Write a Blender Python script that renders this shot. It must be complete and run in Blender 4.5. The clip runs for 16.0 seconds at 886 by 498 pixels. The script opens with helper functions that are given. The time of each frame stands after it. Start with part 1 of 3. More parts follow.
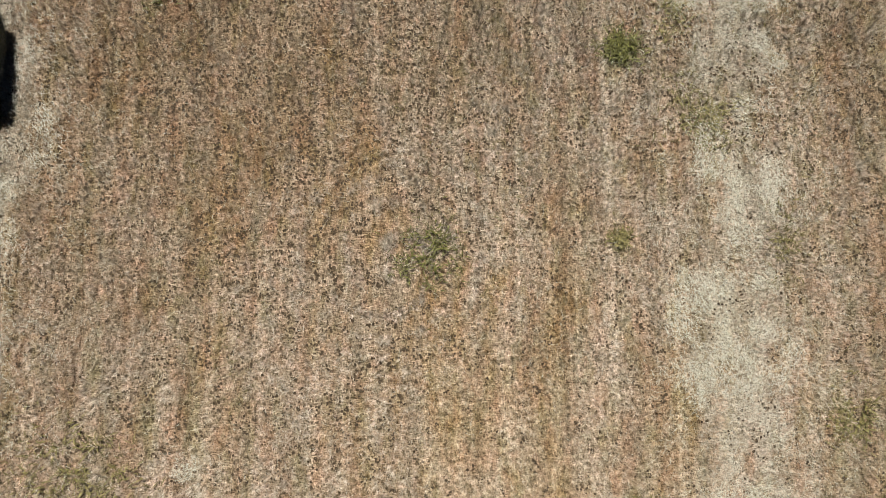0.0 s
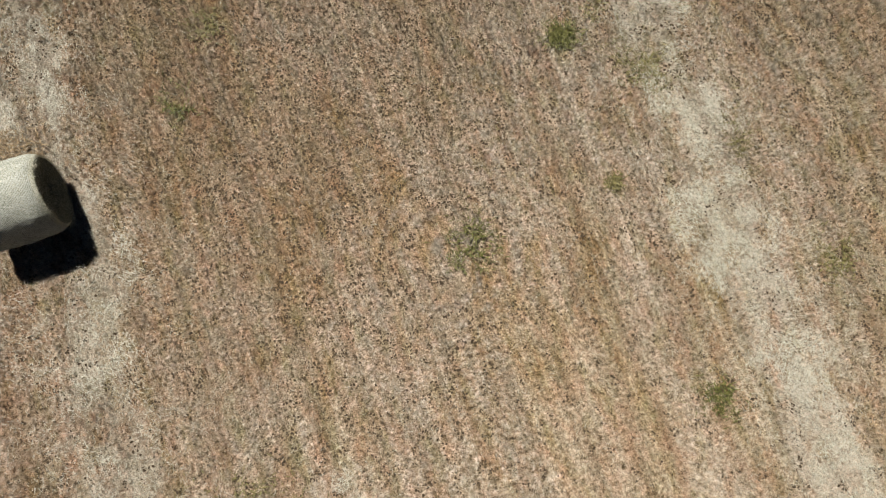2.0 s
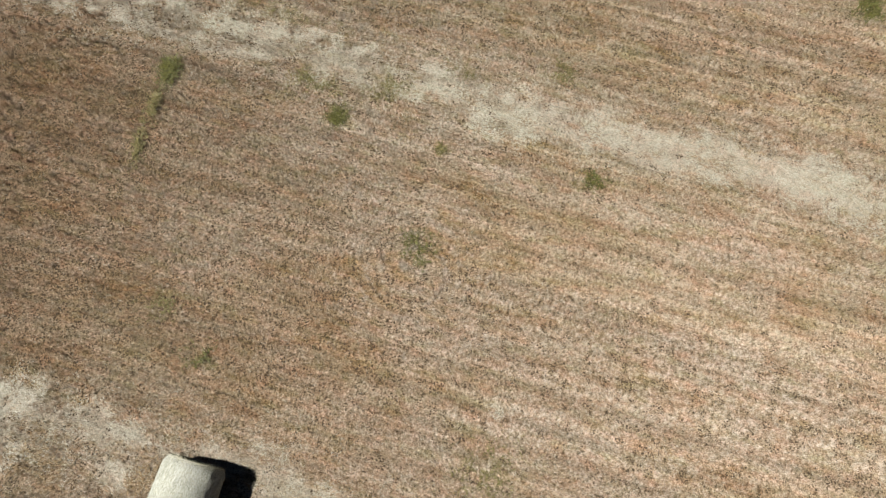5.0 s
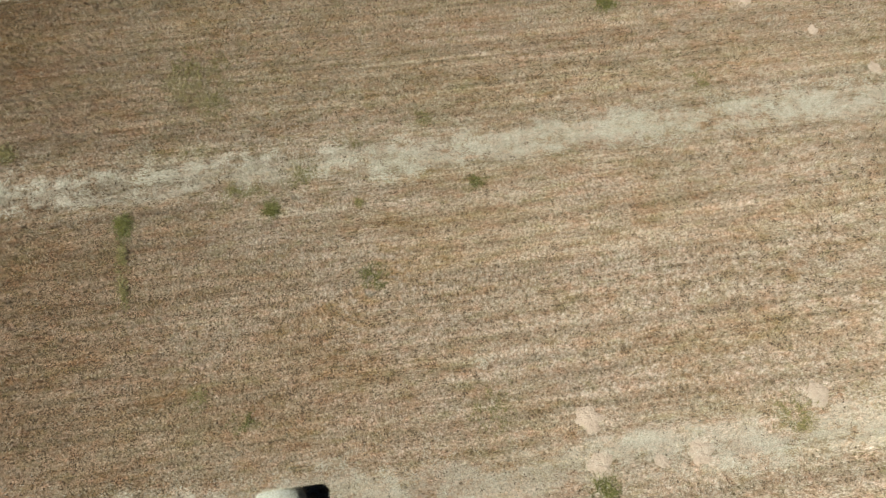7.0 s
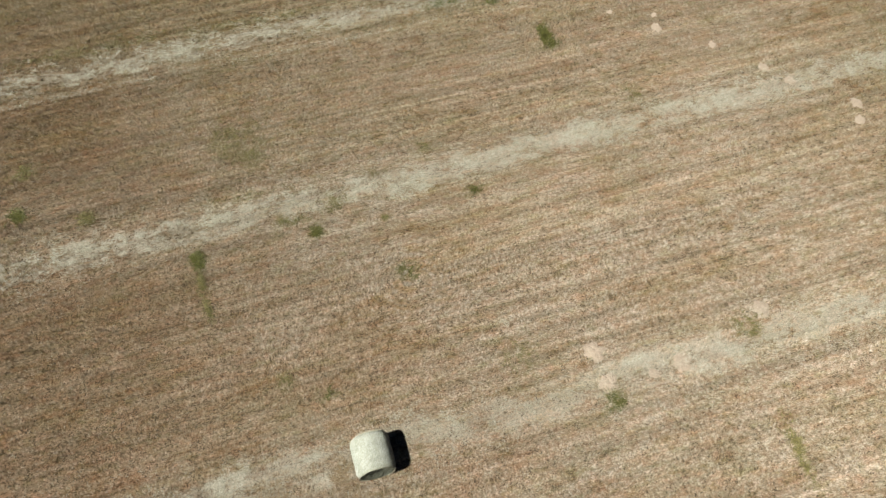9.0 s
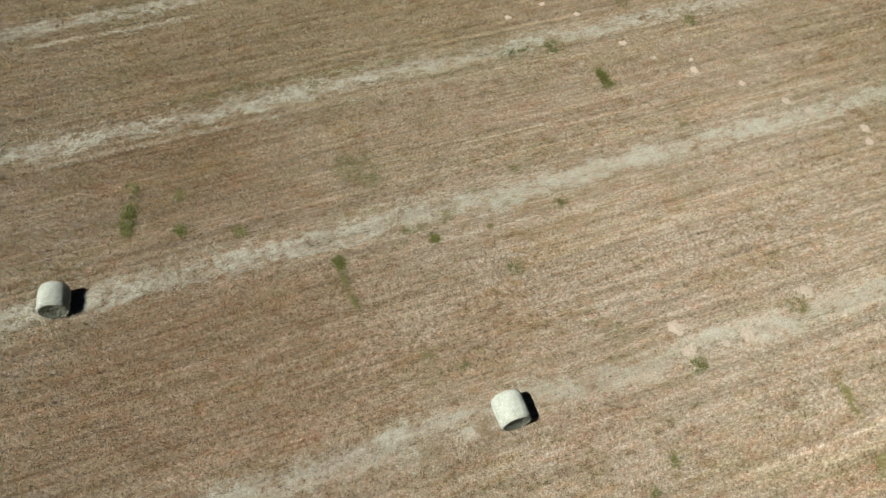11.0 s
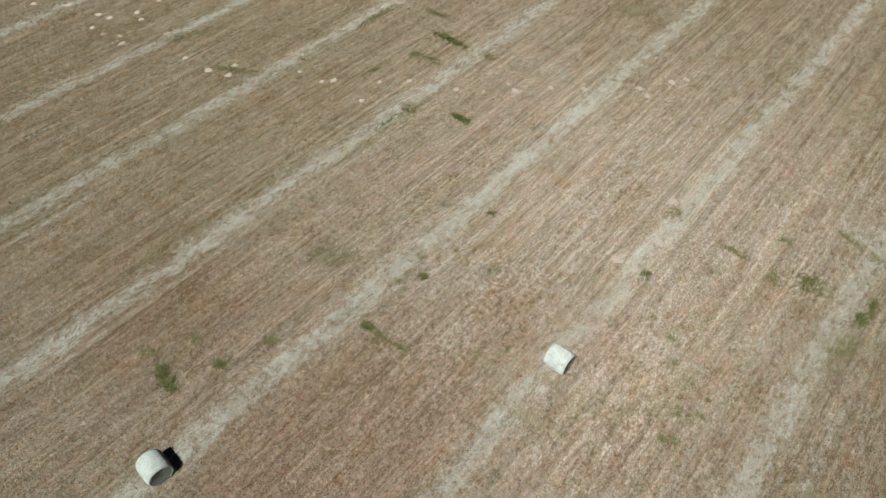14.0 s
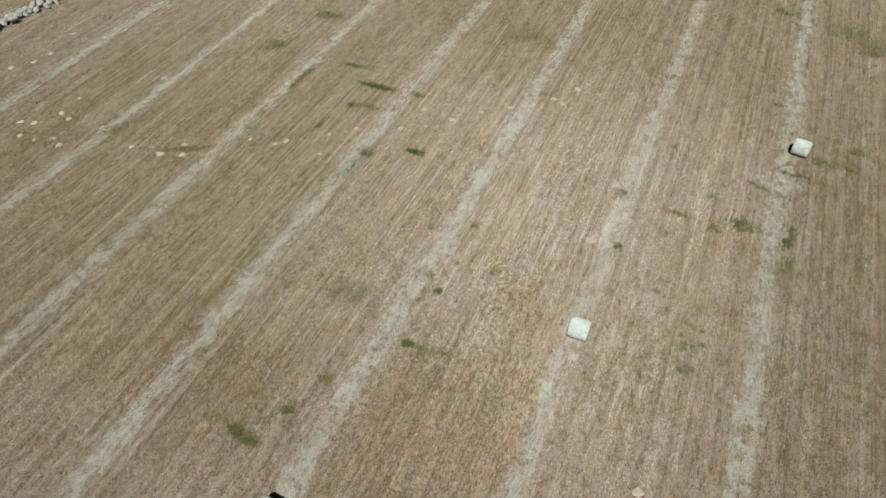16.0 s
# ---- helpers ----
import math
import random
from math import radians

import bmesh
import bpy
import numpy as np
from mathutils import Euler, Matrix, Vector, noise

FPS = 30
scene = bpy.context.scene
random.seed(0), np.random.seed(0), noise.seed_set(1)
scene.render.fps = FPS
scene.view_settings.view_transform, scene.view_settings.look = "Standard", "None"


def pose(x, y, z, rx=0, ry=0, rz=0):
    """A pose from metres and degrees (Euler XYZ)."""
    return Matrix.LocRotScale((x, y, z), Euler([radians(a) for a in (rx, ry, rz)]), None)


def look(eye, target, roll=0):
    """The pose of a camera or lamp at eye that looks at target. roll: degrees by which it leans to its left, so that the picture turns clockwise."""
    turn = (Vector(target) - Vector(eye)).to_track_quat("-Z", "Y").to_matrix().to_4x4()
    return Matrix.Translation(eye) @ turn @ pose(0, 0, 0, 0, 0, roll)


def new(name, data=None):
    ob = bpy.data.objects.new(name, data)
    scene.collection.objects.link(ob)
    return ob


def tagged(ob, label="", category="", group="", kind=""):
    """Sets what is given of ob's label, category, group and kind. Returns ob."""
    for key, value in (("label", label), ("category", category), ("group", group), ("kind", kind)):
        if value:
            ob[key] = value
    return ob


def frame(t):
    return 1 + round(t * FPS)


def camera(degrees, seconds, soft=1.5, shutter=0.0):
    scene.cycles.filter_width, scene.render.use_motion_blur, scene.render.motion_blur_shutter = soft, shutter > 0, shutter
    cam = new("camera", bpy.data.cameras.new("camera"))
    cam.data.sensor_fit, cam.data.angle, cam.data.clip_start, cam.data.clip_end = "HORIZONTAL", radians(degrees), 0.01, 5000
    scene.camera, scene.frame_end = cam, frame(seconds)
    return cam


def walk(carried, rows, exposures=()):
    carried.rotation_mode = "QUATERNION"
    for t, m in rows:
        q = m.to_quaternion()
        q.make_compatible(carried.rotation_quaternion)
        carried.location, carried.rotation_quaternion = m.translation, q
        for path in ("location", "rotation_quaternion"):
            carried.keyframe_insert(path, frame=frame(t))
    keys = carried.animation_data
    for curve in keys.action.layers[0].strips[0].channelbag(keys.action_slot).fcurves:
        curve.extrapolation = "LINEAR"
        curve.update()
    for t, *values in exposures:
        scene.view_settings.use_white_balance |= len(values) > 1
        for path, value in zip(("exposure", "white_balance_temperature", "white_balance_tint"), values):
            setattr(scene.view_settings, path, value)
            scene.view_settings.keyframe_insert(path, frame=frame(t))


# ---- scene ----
cam = camera(66.1, 16.0, soft=0.6)
PATH = [
    (0, (0.067, -1.232, 9.107), (0.104, -0.936, 7.129), 7.1),
    (0.5, (-0.219, -1.327, 9.47), (-0.157, -1.029, 7.493), 8.3),
    (1, (-0.531, -1.451, 9.88), (-0.444, -1.14, 7.906), 8.0),
    (1.5, (-0.915, -1.573, 10.342), (-0.791, -1.25, 8.372), 7.9),
    (2, (-1.386, -1.728, 10.836), (-1.211, -1.387, 8.873), 7.8),
    (2.5, (-1.853, -1.812, 11.411), (-1.621, -1.462, 9.455), 6.7),
    (3, (-2.335, -1.914, 12.059), (-2.033, -1.561, 10.114), 5.3),
    (3.5, (-2.86, -1.965, 12.728), (-2.478, -1.63, 10.794), 4.2),
    (4, (-3.442, -1.994, 13.435), (-2.975, -1.697, 11.514), 2.6),
    (4.5, (-4.138, -1.993, 14.205), (-3.581, -1.75, 12.3), 1.8),
    (5, (-4.828, -1.967, 15.034), (-4.198, -1.785, 13.144), 0.6),
    (5.2, (-5.141, -1.944, 15.38), (-4.486, -1.789, 13.497), 0.2),
    (7.3, (-9.067, -0.636, 19.05), (-8.161, -0.789, 17.274), -0.7),
    (7.5, (-9.444, -0.457, 19.369), (-8.527, -0.628, 17.6), -1.1),
    (8, (-10.451, 0.192, 20.281), (-9.506, -0.024, 18.532), -1.4),
    (8.5, (-11.557, 1.025, 21.165), (-10.578, 0.773, 19.439), -1.6),
    (9, (-12.527, 2.055, 22.188), (-11.518, 1.782, 20.482), -1.6),
    (9.5, (-13.354, 3.344, 23.214), (-12.315, 3.065, 21.528), -1.4),
    (10, (-14.068, 4.845, 24.177), (-13.004, 4.565, 22.507), -1.3),
    (10.2, (-14.363, 5.521, 24.477), (-13.287, 5.236, 22.815), -1.2),
    (12.3, (-15.787, 13.646, 27.787), (-14.702, 13.04, 26.22), -0.4),
    (12.5, (-15.783, 14.418, 28.122), (-14.716, 13.761, 26.563), -0.5),
    (13, (-15.528, 16.502, 28.992), (-14.532, 15.707, 27.45), -0.6),
    (13.5, (-14.918, 18.64, 29.896), (-13.993, 17.738, 28.369), -0.5),
    (14, (-14.156, 20.678, 30.581), (-13.293, 19.691, 29.071), -0.6),
    (14.5, (-13.253, 22.713, 31.127), (-12.454, 21.647, 29.635), -0.7),
    (15, (-12.17, 24.725, 31.84), (-11.44, 23.59, 30.364), -1.0),
    (15.5, (-10.898, 26.816, 32.491), (-10.239, 25.613, 31.036), -1.1),
    (16, (-9.477, 28.793, 33.329), (-8.894, 27.528, 31.893), -1.3),
]
LIGHT = [(0, 0.97, 6500, 10), (5.2, 1.03, 6440, 10), (7.3, 0.87, 6440, 4), (10.2, 0.86, 6420, 4), (12.3, 0.78, 5690, 3), (16, 0.60, 5700, 3)]
walk(cam, [(t, look(eye, target, roll)) for t, eye, target, roll in PATH], LIGHT)

# ---- sun and sky ----
TO_SUN = Vector((-0.11, 0.53, 0.84)).normalized()
world = bpy.data.worlds.new("sky")
scene.world = world
world.use_nodes = True
sky = world.node_tree.nodes.new("ShaderNodeTexSky")
sky.sky_type, sky.sun_disc = "NISHITA", False
sky.sun_elevation, sky.sun_rotation = math.asin(TO_SUN.z), math.atan2(TO_SUN.x, TO_SUN.y)
background = world.node_tree.nodes["Background"]
world.node_tree.links.new(sky.outputs[0], background.inputs[0])
sky.altitude, sky.air_density, sky.dust_density = 1800, 0.28, 0.15
background.inputs[1].default_value = 0.018
sun = new("sun", bpy.data.lights.new("sun", "SUN"))
sun.data.energy, sun.data.angle, sun.data.color = 5.0, radians(0.5), (1.0, 0.955, 0.905)
sun.matrix_world = look(TO_SUN * 60, (0, 0, 0))


# ---- materials ----
SWATHS = (-27.0, -16.4, -6.2, 4.35, 14.55, 25.2, 35.4, 46.4)  # x of the raked rows, which run along y


class Nodes:
    """Short hand for the nodes of one material."""

    def __init__(self, name, roughness=0.9, specular=0.15):
        self.material = bpy.data.materials.new(name)
        self.material.use_nodes = True
        self.tree = self.material.node_tree
        self.shader = self.tree.nodes["Principled BSDF"]
        self.shader.inputs["Roughness"].default_value = roughness
        self.shader.inputs["Specular IOR Level"].default_value = specular
        self.place = self.tree.nodes.new("ShaderNodeTexCoord").outputs["Object"]

    def put(self, socket, value):
        if isinstance(value, bpy.types.NodeSocket):
            self.tree.links.new(value, socket)
        else:
            socket.default_value = value

    def scaled(self, size, turn=0.0):
        node = self.tree.nodes.new("ShaderNodeMapping")
        self.tree.links.new(self.place, node.inputs["Vector"])
        node.inputs["Scale"].default_value, node.inputs["Rotation"].default_value = size, (0, 0, turn)
        return node.outputs[0]

    def noise(self, size, detail=3.0, rough=0.55, low=0.3, high=0.7, turn=0.0):
        """Fractal noise, stretched by the three scales and spread to 0..1."""
        node = self.tree.nodes.new("ShaderNodeTexNoise")
        self.tree.links.new(self.scaled(size, turn), node.inputs["Vector"])
        node.inputs["Scale"].default_value = 1.0
        node.inputs["Detail"].default_value, node.inputs["Roughness"].default_value = detail, rough
        return self.range(node.outputs[0], low, high)

    def range(self, value, low, high, to_low=0.0, to_high=1.0):
        node = self.tree.nodes.new("ShaderNodeMapRange")
        self.put(node.inputs["Value"], value)
        for key, v in (("From Min", low), ("From Max", high), ("To Min", to_low), ("To Max", to_high)):
            node.inputs[key].default_value = v
        return node.outputs[0]

    def math(self, operation, a, b):
        node = self.tree.nodes.new("ShaderNodeMath")
        node.operation = operation
        self.put(node.inputs[0], a), self.put(node.inputs[1], b)
        return node.outputs[0]

    def mix(self, factor, a, b, blend="MIX"):
        node = self.tree.nodes.new("ShaderNodeMix")
        node.data_type, node.blend_type = "RGBA", blend
        self.put(node.inputs[0], factor)
        for socket, c in ((node.inputs[6], a), (node.inputs[7], b)):
            self.put(socket, c if isinstance(c, bpy.types.NodeSocket) else (*c, 1.0))
        return node.outputs[2]

    def ramp(self, value, stops):
        node = self.tree.nodes.new("ShaderNodeValToRGB")
        self.put(node.inputs[0], value)
        ramp = node.color_ramp
        while len(ramp.elements) < len(stops):
            ramp.elements.new(0.5)
        for element, (at, c) in zip(ramp.elements, stops):
            element.position, element.color = at, (*c, 1.0)
        return node.outputs[0]

    def island(self):
        return self.tree.nodes.new("ShaderNodeNewGeometry").outputs["Random Per Island"]

    def own(self):
        return self.tree.nodes.new("ShaderNodeObjectInfo").outputs["Random"]

    def bump(self, height, distance, strength=1.0):
        node = self.tree.nodes.new("ShaderNodeBump")
        self.put(node.inputs["Height"], height)
        node.inputs["Distance"].default_value, node.inputs["Strength"].default_value = distance, strength
        self.tree.links.new(node.outputs[0], self.shader.inputs["Normal"])

    def done(self, colour):
        self.put(self.shader.inputs["Base Color"], colour if isinstance(colour, bpy.types.NodeSocket) else (*colour, 1.0))
        return self.material


def dome(n, x, y, wide, long):
    """A soft round spot of the field, 1 in its middle and 0 at its rim."""
    node = n.tree.nodes.new("ShaderNodeTexGradient")
    node.gradient_type = "SPHERICAL"
    span = n.scaled((1 / wide, 1 / long, 0))
    span.node.inputs["Location"].default_value = (-x / wide, -y / long, 0)
    n.tree.links.new(span, node.inputs[0])
    return node.outputs[1]


def highest(n, *values):
    best = values[0]
    for value in values[1:]:
        best = n.math("MAXIMUM", best, value)
    return best


def field_tint(n, colour):
    """The drift of colour over the field: reddish, olive and lighter patches, tufts, and stripes along the swaths."""

    def toned(amount, factor, tone):
        return n.mix(n.math("MULTIPLY", amount, factor), colour, n.mix(1.0, colour, tone, "MULTIPLY"))

    def swing(amount, low, high):
        return n.mix(1.0, colour, n.mix(amount, low, high), "MULTIPLY")

    patch = n.noise((1.3, 0.45, 5), 4, 0.6, 0.3, 0.7)
    colour = toned(n.noise((3.0, 1.0, 2.7), 5, 0.68, 0.47, 0.62), 0.75, (0.91, 0.765, 0.67))
    colour = toned(n.noise((3.2, 1.2, 4.1), 5, 0.68, 0.51, 0.65), 0.75, (0.76, 0.785, 0.61))
    colour = toned(n.noise((0.8, 0.28, 9.1), 4, 0.65, 0.50, 0.66), 0.7, (0.80, 0.80, 0.655))
    colour = toned(n.noise((0.9, 0.30, 12.3), 4, 0.65, 0.50, 0.66), 0.7, (0.96, 0.845, 0.755))
    colour = toned(n.noise((0.16, 0.09, 1), 4, 0.6, 0.42, 0.66), 0.4, (0.97, 0.875, 0.83))
    colour = toned(n.noise((0.21, 0.11, 3), 4, 0.6, 0.48, 0.70), 0.6, (0.85, 0.865, 0.76))
    colour = toned(n.noise((5.0, 4.0, 0.7), 3, 0.6, 0.45, 0.70), 0.5, (1.0, 0.82, 0.785))
    # Lines of the mower: broad passes, the rows of the drill, and single wheel and tine marks.
    colour = swing(n.noise((1.7, 0.018, 1), 3, 0.65, 0.32, 0.68), (0.90, 0.895, 0.88), (1.07, 1.07, 1.07))
    colour = swing(n.noise((3.4, 0.035, 2), 3, 0.7, 0.34, 0.66), (0.83, 0.82, 0.80), (1.10, 1.10, 1.10))
    colour = swing(n.noise((9.0, 0.10, 3), 3, 0.65, 0.36, 0.64), (0.87, 0.86, 0.84), (1.09, 1.09, 1.09))
    colour = swing(patch, (0.80, 0.79, 0.765), (1.08, 1.09, 1.10))
    browned = n.math("ADD", highest(n, dome(n, -1, 13.5, 9, 11), n.math("MULTIPLY", dome(n, -2.8, 2.4, 5, 4.5), 0.5), n.math("MULTIPLY", dome(n, 11.5, 13, 9, 8), 0.8), n.math("MULTIPLY", dome(n, -6.6, -0.6, 3.2, 3.6), 0.75)), n.math("MULTIPLY", patch, 0.25))
    colour = toned(n.range(browned, 0.2, 0.7, 0.0, 0.8), 1.0, (0.84, 0.765, 0.70))
    colour = swing(n.range(n.math("ADD", dome(n, 0.5, -5, 6.5, 5.5), n.math("MULTIPLY", patch, 0.3)), 0.25, 0.8), (1.0, 1.0, 1.0), (1.06, 1.07, 1.09))
    colour = toned(n.range(n.math("ADD", dome(n, 30, 2, 26, 32), n.math("MULTIPLY", patch, 0.25)), 0.2, 0.7, 0.0, 0.8), 1.0, (0.86, 0.855, 0.75))
    colour = toned(n.range(n.math("ADD", highest(n, dome(n, -24, -8, 14, 42), dome(n, 2, -44, 40, 32)), n.math("MULTIPLY", patch, 0.2)), 0.15, 0.6), 1.0, (0.83, 0.825, 0.775))
    colour = swing(n.range(n.math("ADD", dome(n, -1, -8, 24, 27), n.math("MULTIPLY", patch, 0.2)), 0.1, 0.75), (0.86, 0.85, 0.825), (1.0, 1.0, 1.01))
    # Tufts, from old dark thatch to fresh pale stalks, and scattered darker specks between.
    colour = swing(n.noise((18.0, 15.0, 0.5), 2, 0.7, 0.34, 0.66), (0.66, 0.65, 0.615), (1.21, 1.21, 1.22))
    colour = swing(n.noise((8.5, 7.5, 3.5), 3, 0.75, 0.34, 0.66), (0.84, 0.835, 0.81), (1.08, 1.08, 1.09))
    colour = swing(n.noise((5.0, 4.0, 6.5), 2, 0.7, 0.3, 0.7), (0.86, 0.86, 0.83), (1.08, 1.08, 1.08))
    return toned(n.noise((12.0, 10.0, 8.5), 3, 0.7, 0.57, 0.64), 1.0, (0.44, 0.43, 0.375))


def matted(n):
    """Where the raked rows lie on the ground as a mat: clumps along each row's line."""
    split = n.tree.nodes.new("ShaderNodeSeparateXYZ")
    n.tree.links.new(n.place, split.inputs[0])
    x = n.math("ADD", split.outputs[0], n.math("MULTIPLY", n.noise((0.02, 0.2, 1), 3, 0.6, 0.3, 0.7), 0.5))
    stops = [(0.0, (0, 0, 0))]
    for at in SWATHS:
        stops += [((at + 40.25 + k) / 100, (v, v, v)) for k, v in ((-1.5, 0.0), (0.0, 1.0), (1.5, 0.0))]
    band = n.ramp(n.range(x, -40, 60), stops)
    band.node.color_ramp.interpolation = "EASE"
    clump = n.math("ADD", n.noise((1.5, 0.8, 2), 4, 0.65, 0.3, 0.7), n.math("MULTIPLY", n.noise((7, 4, 2), 3, 0.6, 0.3, 0.7), 0.4))
    return n.range(n.math("MULTIPLY", band, clump), 0.42, 0.66)


def make_ground():
    n = Nodes("dry_thatch_soil", 0.95, 0.05)
    n.shader.inputs["Diffuse Roughness"].default_value = 1.0
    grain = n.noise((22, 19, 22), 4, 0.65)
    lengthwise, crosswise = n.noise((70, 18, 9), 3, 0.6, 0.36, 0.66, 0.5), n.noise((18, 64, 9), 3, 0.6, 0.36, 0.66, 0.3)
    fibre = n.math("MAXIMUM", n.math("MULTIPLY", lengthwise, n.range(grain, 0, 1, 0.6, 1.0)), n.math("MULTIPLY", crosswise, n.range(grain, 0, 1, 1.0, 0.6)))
    # Low fibres and noise spots are darkened: soil, and shade painted into the gaps.
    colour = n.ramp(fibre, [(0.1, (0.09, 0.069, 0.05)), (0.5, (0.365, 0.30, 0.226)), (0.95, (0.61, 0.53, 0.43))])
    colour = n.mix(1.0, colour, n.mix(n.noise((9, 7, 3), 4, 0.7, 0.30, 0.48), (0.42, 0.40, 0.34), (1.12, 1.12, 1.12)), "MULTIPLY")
    straw = n.ramp(fibre, [(0.1, (0.15, 0.135, 0.10)), (0.5, (0.41, 0.38, 0.30)), (0.95, (0.61, 0.585, 0.50))])
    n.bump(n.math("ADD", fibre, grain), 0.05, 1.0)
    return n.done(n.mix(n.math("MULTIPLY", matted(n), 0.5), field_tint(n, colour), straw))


def make_soil_shade():
    # Soil taken near black: the shade between tufts is put into its colour.
    n = Nodes("dark_soil_shade", 0.95, 0.05)
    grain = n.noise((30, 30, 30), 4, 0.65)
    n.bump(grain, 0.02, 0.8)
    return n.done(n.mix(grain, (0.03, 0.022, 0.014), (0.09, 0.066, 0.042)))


def make_stubble():
    n = Nodes("dry_stubble", 0.85, 0.12)
    n.shader.inputs["Diffuse Roughness"].default_value = 1.0
    colour = n.ramp(n.island(), [(0.0, (0.425, 0.37, 0.30)), (0.2, (0.512, 0.452, 0.377)), (0.7, (0.577, 0.52, 0.445)), (1.0, (0.65, 0.605, 0.54))])
    return n.done(field_tint(n, colour))


def make_straw():
    n = Nodes("bleached_straw", 0.6, 0.3)
    colour = n.ramp(n.island(), [(0.0, (0.38, 0.36, 0.275)), (0.4, (0.46, 0.44, 0.35)), (1.0, (0.55, 0.53, 0.45))])
    return n.done(n.mix(n.noise((0.8, 0.6, 1)), colour, n.mix(1.0, colour, (0.96, 1.0, 0.97), "MULTIPLY")))


def make_leaf(name, low, high):
    n = Nodes(name, 0.6, 0.3)
    return n.done(n.ramp(n.island(), [(0.0, low), (1.0, high)]))


def make_mound():
    n = Nodes("pale_sandy_earth", 0.95, 0.05)
    grain, crumb = n.noise((25, 25, 25), 5, 0.65), n.noise((4, 4, 4), 3, 0.6)
    colour = n.mix(grain, (0.26, 0.203, 0.152), (0.39, 0.312, 0.24))
    n.bump(n.math("ADD", grain, crumb), 0.02, 0.8)
    return n.done(n.mix(n.math("MULTIPLY", crumb, 0.4), colour, (0.42, 0.35, 0.27)))


def make_wrap():
    n = Nodes("net_wrapped_hay", 0.8, 0.15)
    n.shader.inputs["Diffuse Roughness"].default_value = 1.0
    wave = n.tree.nodes.new("ShaderNodeTexWave")
    n.tree.links.new(n.place, wave.inputs["Vector"])
    wave.wave_type, wave.bands_direction = "BANDS", "X"
    wave.inputs["Scale"].default_value, wave.inputs["Distortion"].default_value = 16.0, 2.2
    wave.inputs["Detail"].default_value = 3.0
    stalk, crossed = n.noise((24, 75, 75), 3, 0.65), n.noise((70, 26, 26), 3, 0.65)
    fibre = n.math("MAXIMUM", n.math("MULTIPLY", stalk, 0.9), n.math("MULTIPLY", crossed, 0.8))
    worn = n.noise((2.6, 3.0, 3.0), 4, 0.65, 0.40, 0.66)
    worn = n.math("MULTIPLY", worn, 0.8)
    colour = n.ramp(fibre, [(0.1, (0.11, 0.118, 0.08)), (0.5, (0.375, 0.385, 0.32)), (0.9, (0.64, 0.645, 0.58))])
    bare = n.ramp(fibre, [(0.1, (0.04, 0.045, 0.03)), (0.5, (0.19, 0.205, 0.15)), (0.9, (0.44, 0.455, 0.375))])
    colour = n.mix(n.math("MULTIPLY", worn, 0.75), colour, bare)
    lines = n.math("MULTIPLY", n.range(wave.outputs[0], 0.7, 1.0, 0.0, 0.6), n.noise((2, 4, 4), 2, 0.5, 0.4, 0.6))
    colour = n.mix(lines, colour, (0.72, 0.73, 0.69))
    n.bump(n.math("ADD", fibre, n.math("MULTIPLY", wave.outputs[0], 0.2)), 0.028, 0.9)
    return n.done(colour)


def make_bale_end():
    n = Nodes("rolled_hay_end", 0.9, 0.1)
    fibre, coarse = n.noise((20, 38, 38), 5, 0.7), n.noise((6, 6, 6), 4, 0.6)
    colour = n.ramp(fibre, [(0.0, (0.03, 0.034, 0.02)), (0.45, (0.165, 0.172, 0.125)), (1.0, (0.42, 0.42, 0.34))])
    n.bump(n.math("ADD", fibre, coarse), 0.035, 1.0)
    return n.done(n.mix(n.math("MULTIPLY", coarse, 0.5), colour, (0.13, 0.13, 0.085)))


def make_stone():
    n = Nodes("pale_limestone", 0.9, 0.1)
    grain, stain = n.noise((9, 9, 9), 5, 0.65), n.noise((1.3, 1.3, 1.3), 3, 0.6)
    colour = n.mix(grain, (0.24, 0.222, 0.175), (0.40, 0.375, 0.305))
    n.bump(grain, 0.05, 0.8)
    return n.done(n.mix(n.math("MULTIPLY", stain, n.range(n.own(), 0, 1, 0.2, 0.7)), colour, (0.22, 0.21, 0.15)))


GROUND, STUBBLE, STRAW, MOUND, SOIL_SHADE = make_ground(), make_stubble(), make_straw(), make_mound(), make_soil_shade()
WRAP, BALE_END, STONE = make_wrap(), make_bale_end(), make_stone()
STALK = make_leaf("hay_stalk", (0.22, 0.21, 0.14), (0.62, 0.60, 0.47))
GREEN = make_leaf("fresh_green_leaf", (0.036, 0.037, 0.007), (0.135, 0.132, 0.03))
OLIVE = make_leaf("dull_olive_leaf", (0.062, 0.054, 0.017), (0.20, 0.172, 0.06))
RUSSET = make_leaf("russet_dry_leaf", (0.10, 0.065, 0.03), (0.30, 0.215, 0.11))


# ---- meshes ----
def part(name, bm, material, parent=None, label=""):
    me = bpy.data.meshes.new(name)
    bm.to_mesh(me)
    bm.free()
    me.materials.append(material)
    ob = new(name, me)
    ob.parent = parent
    return tagged(ob, label)


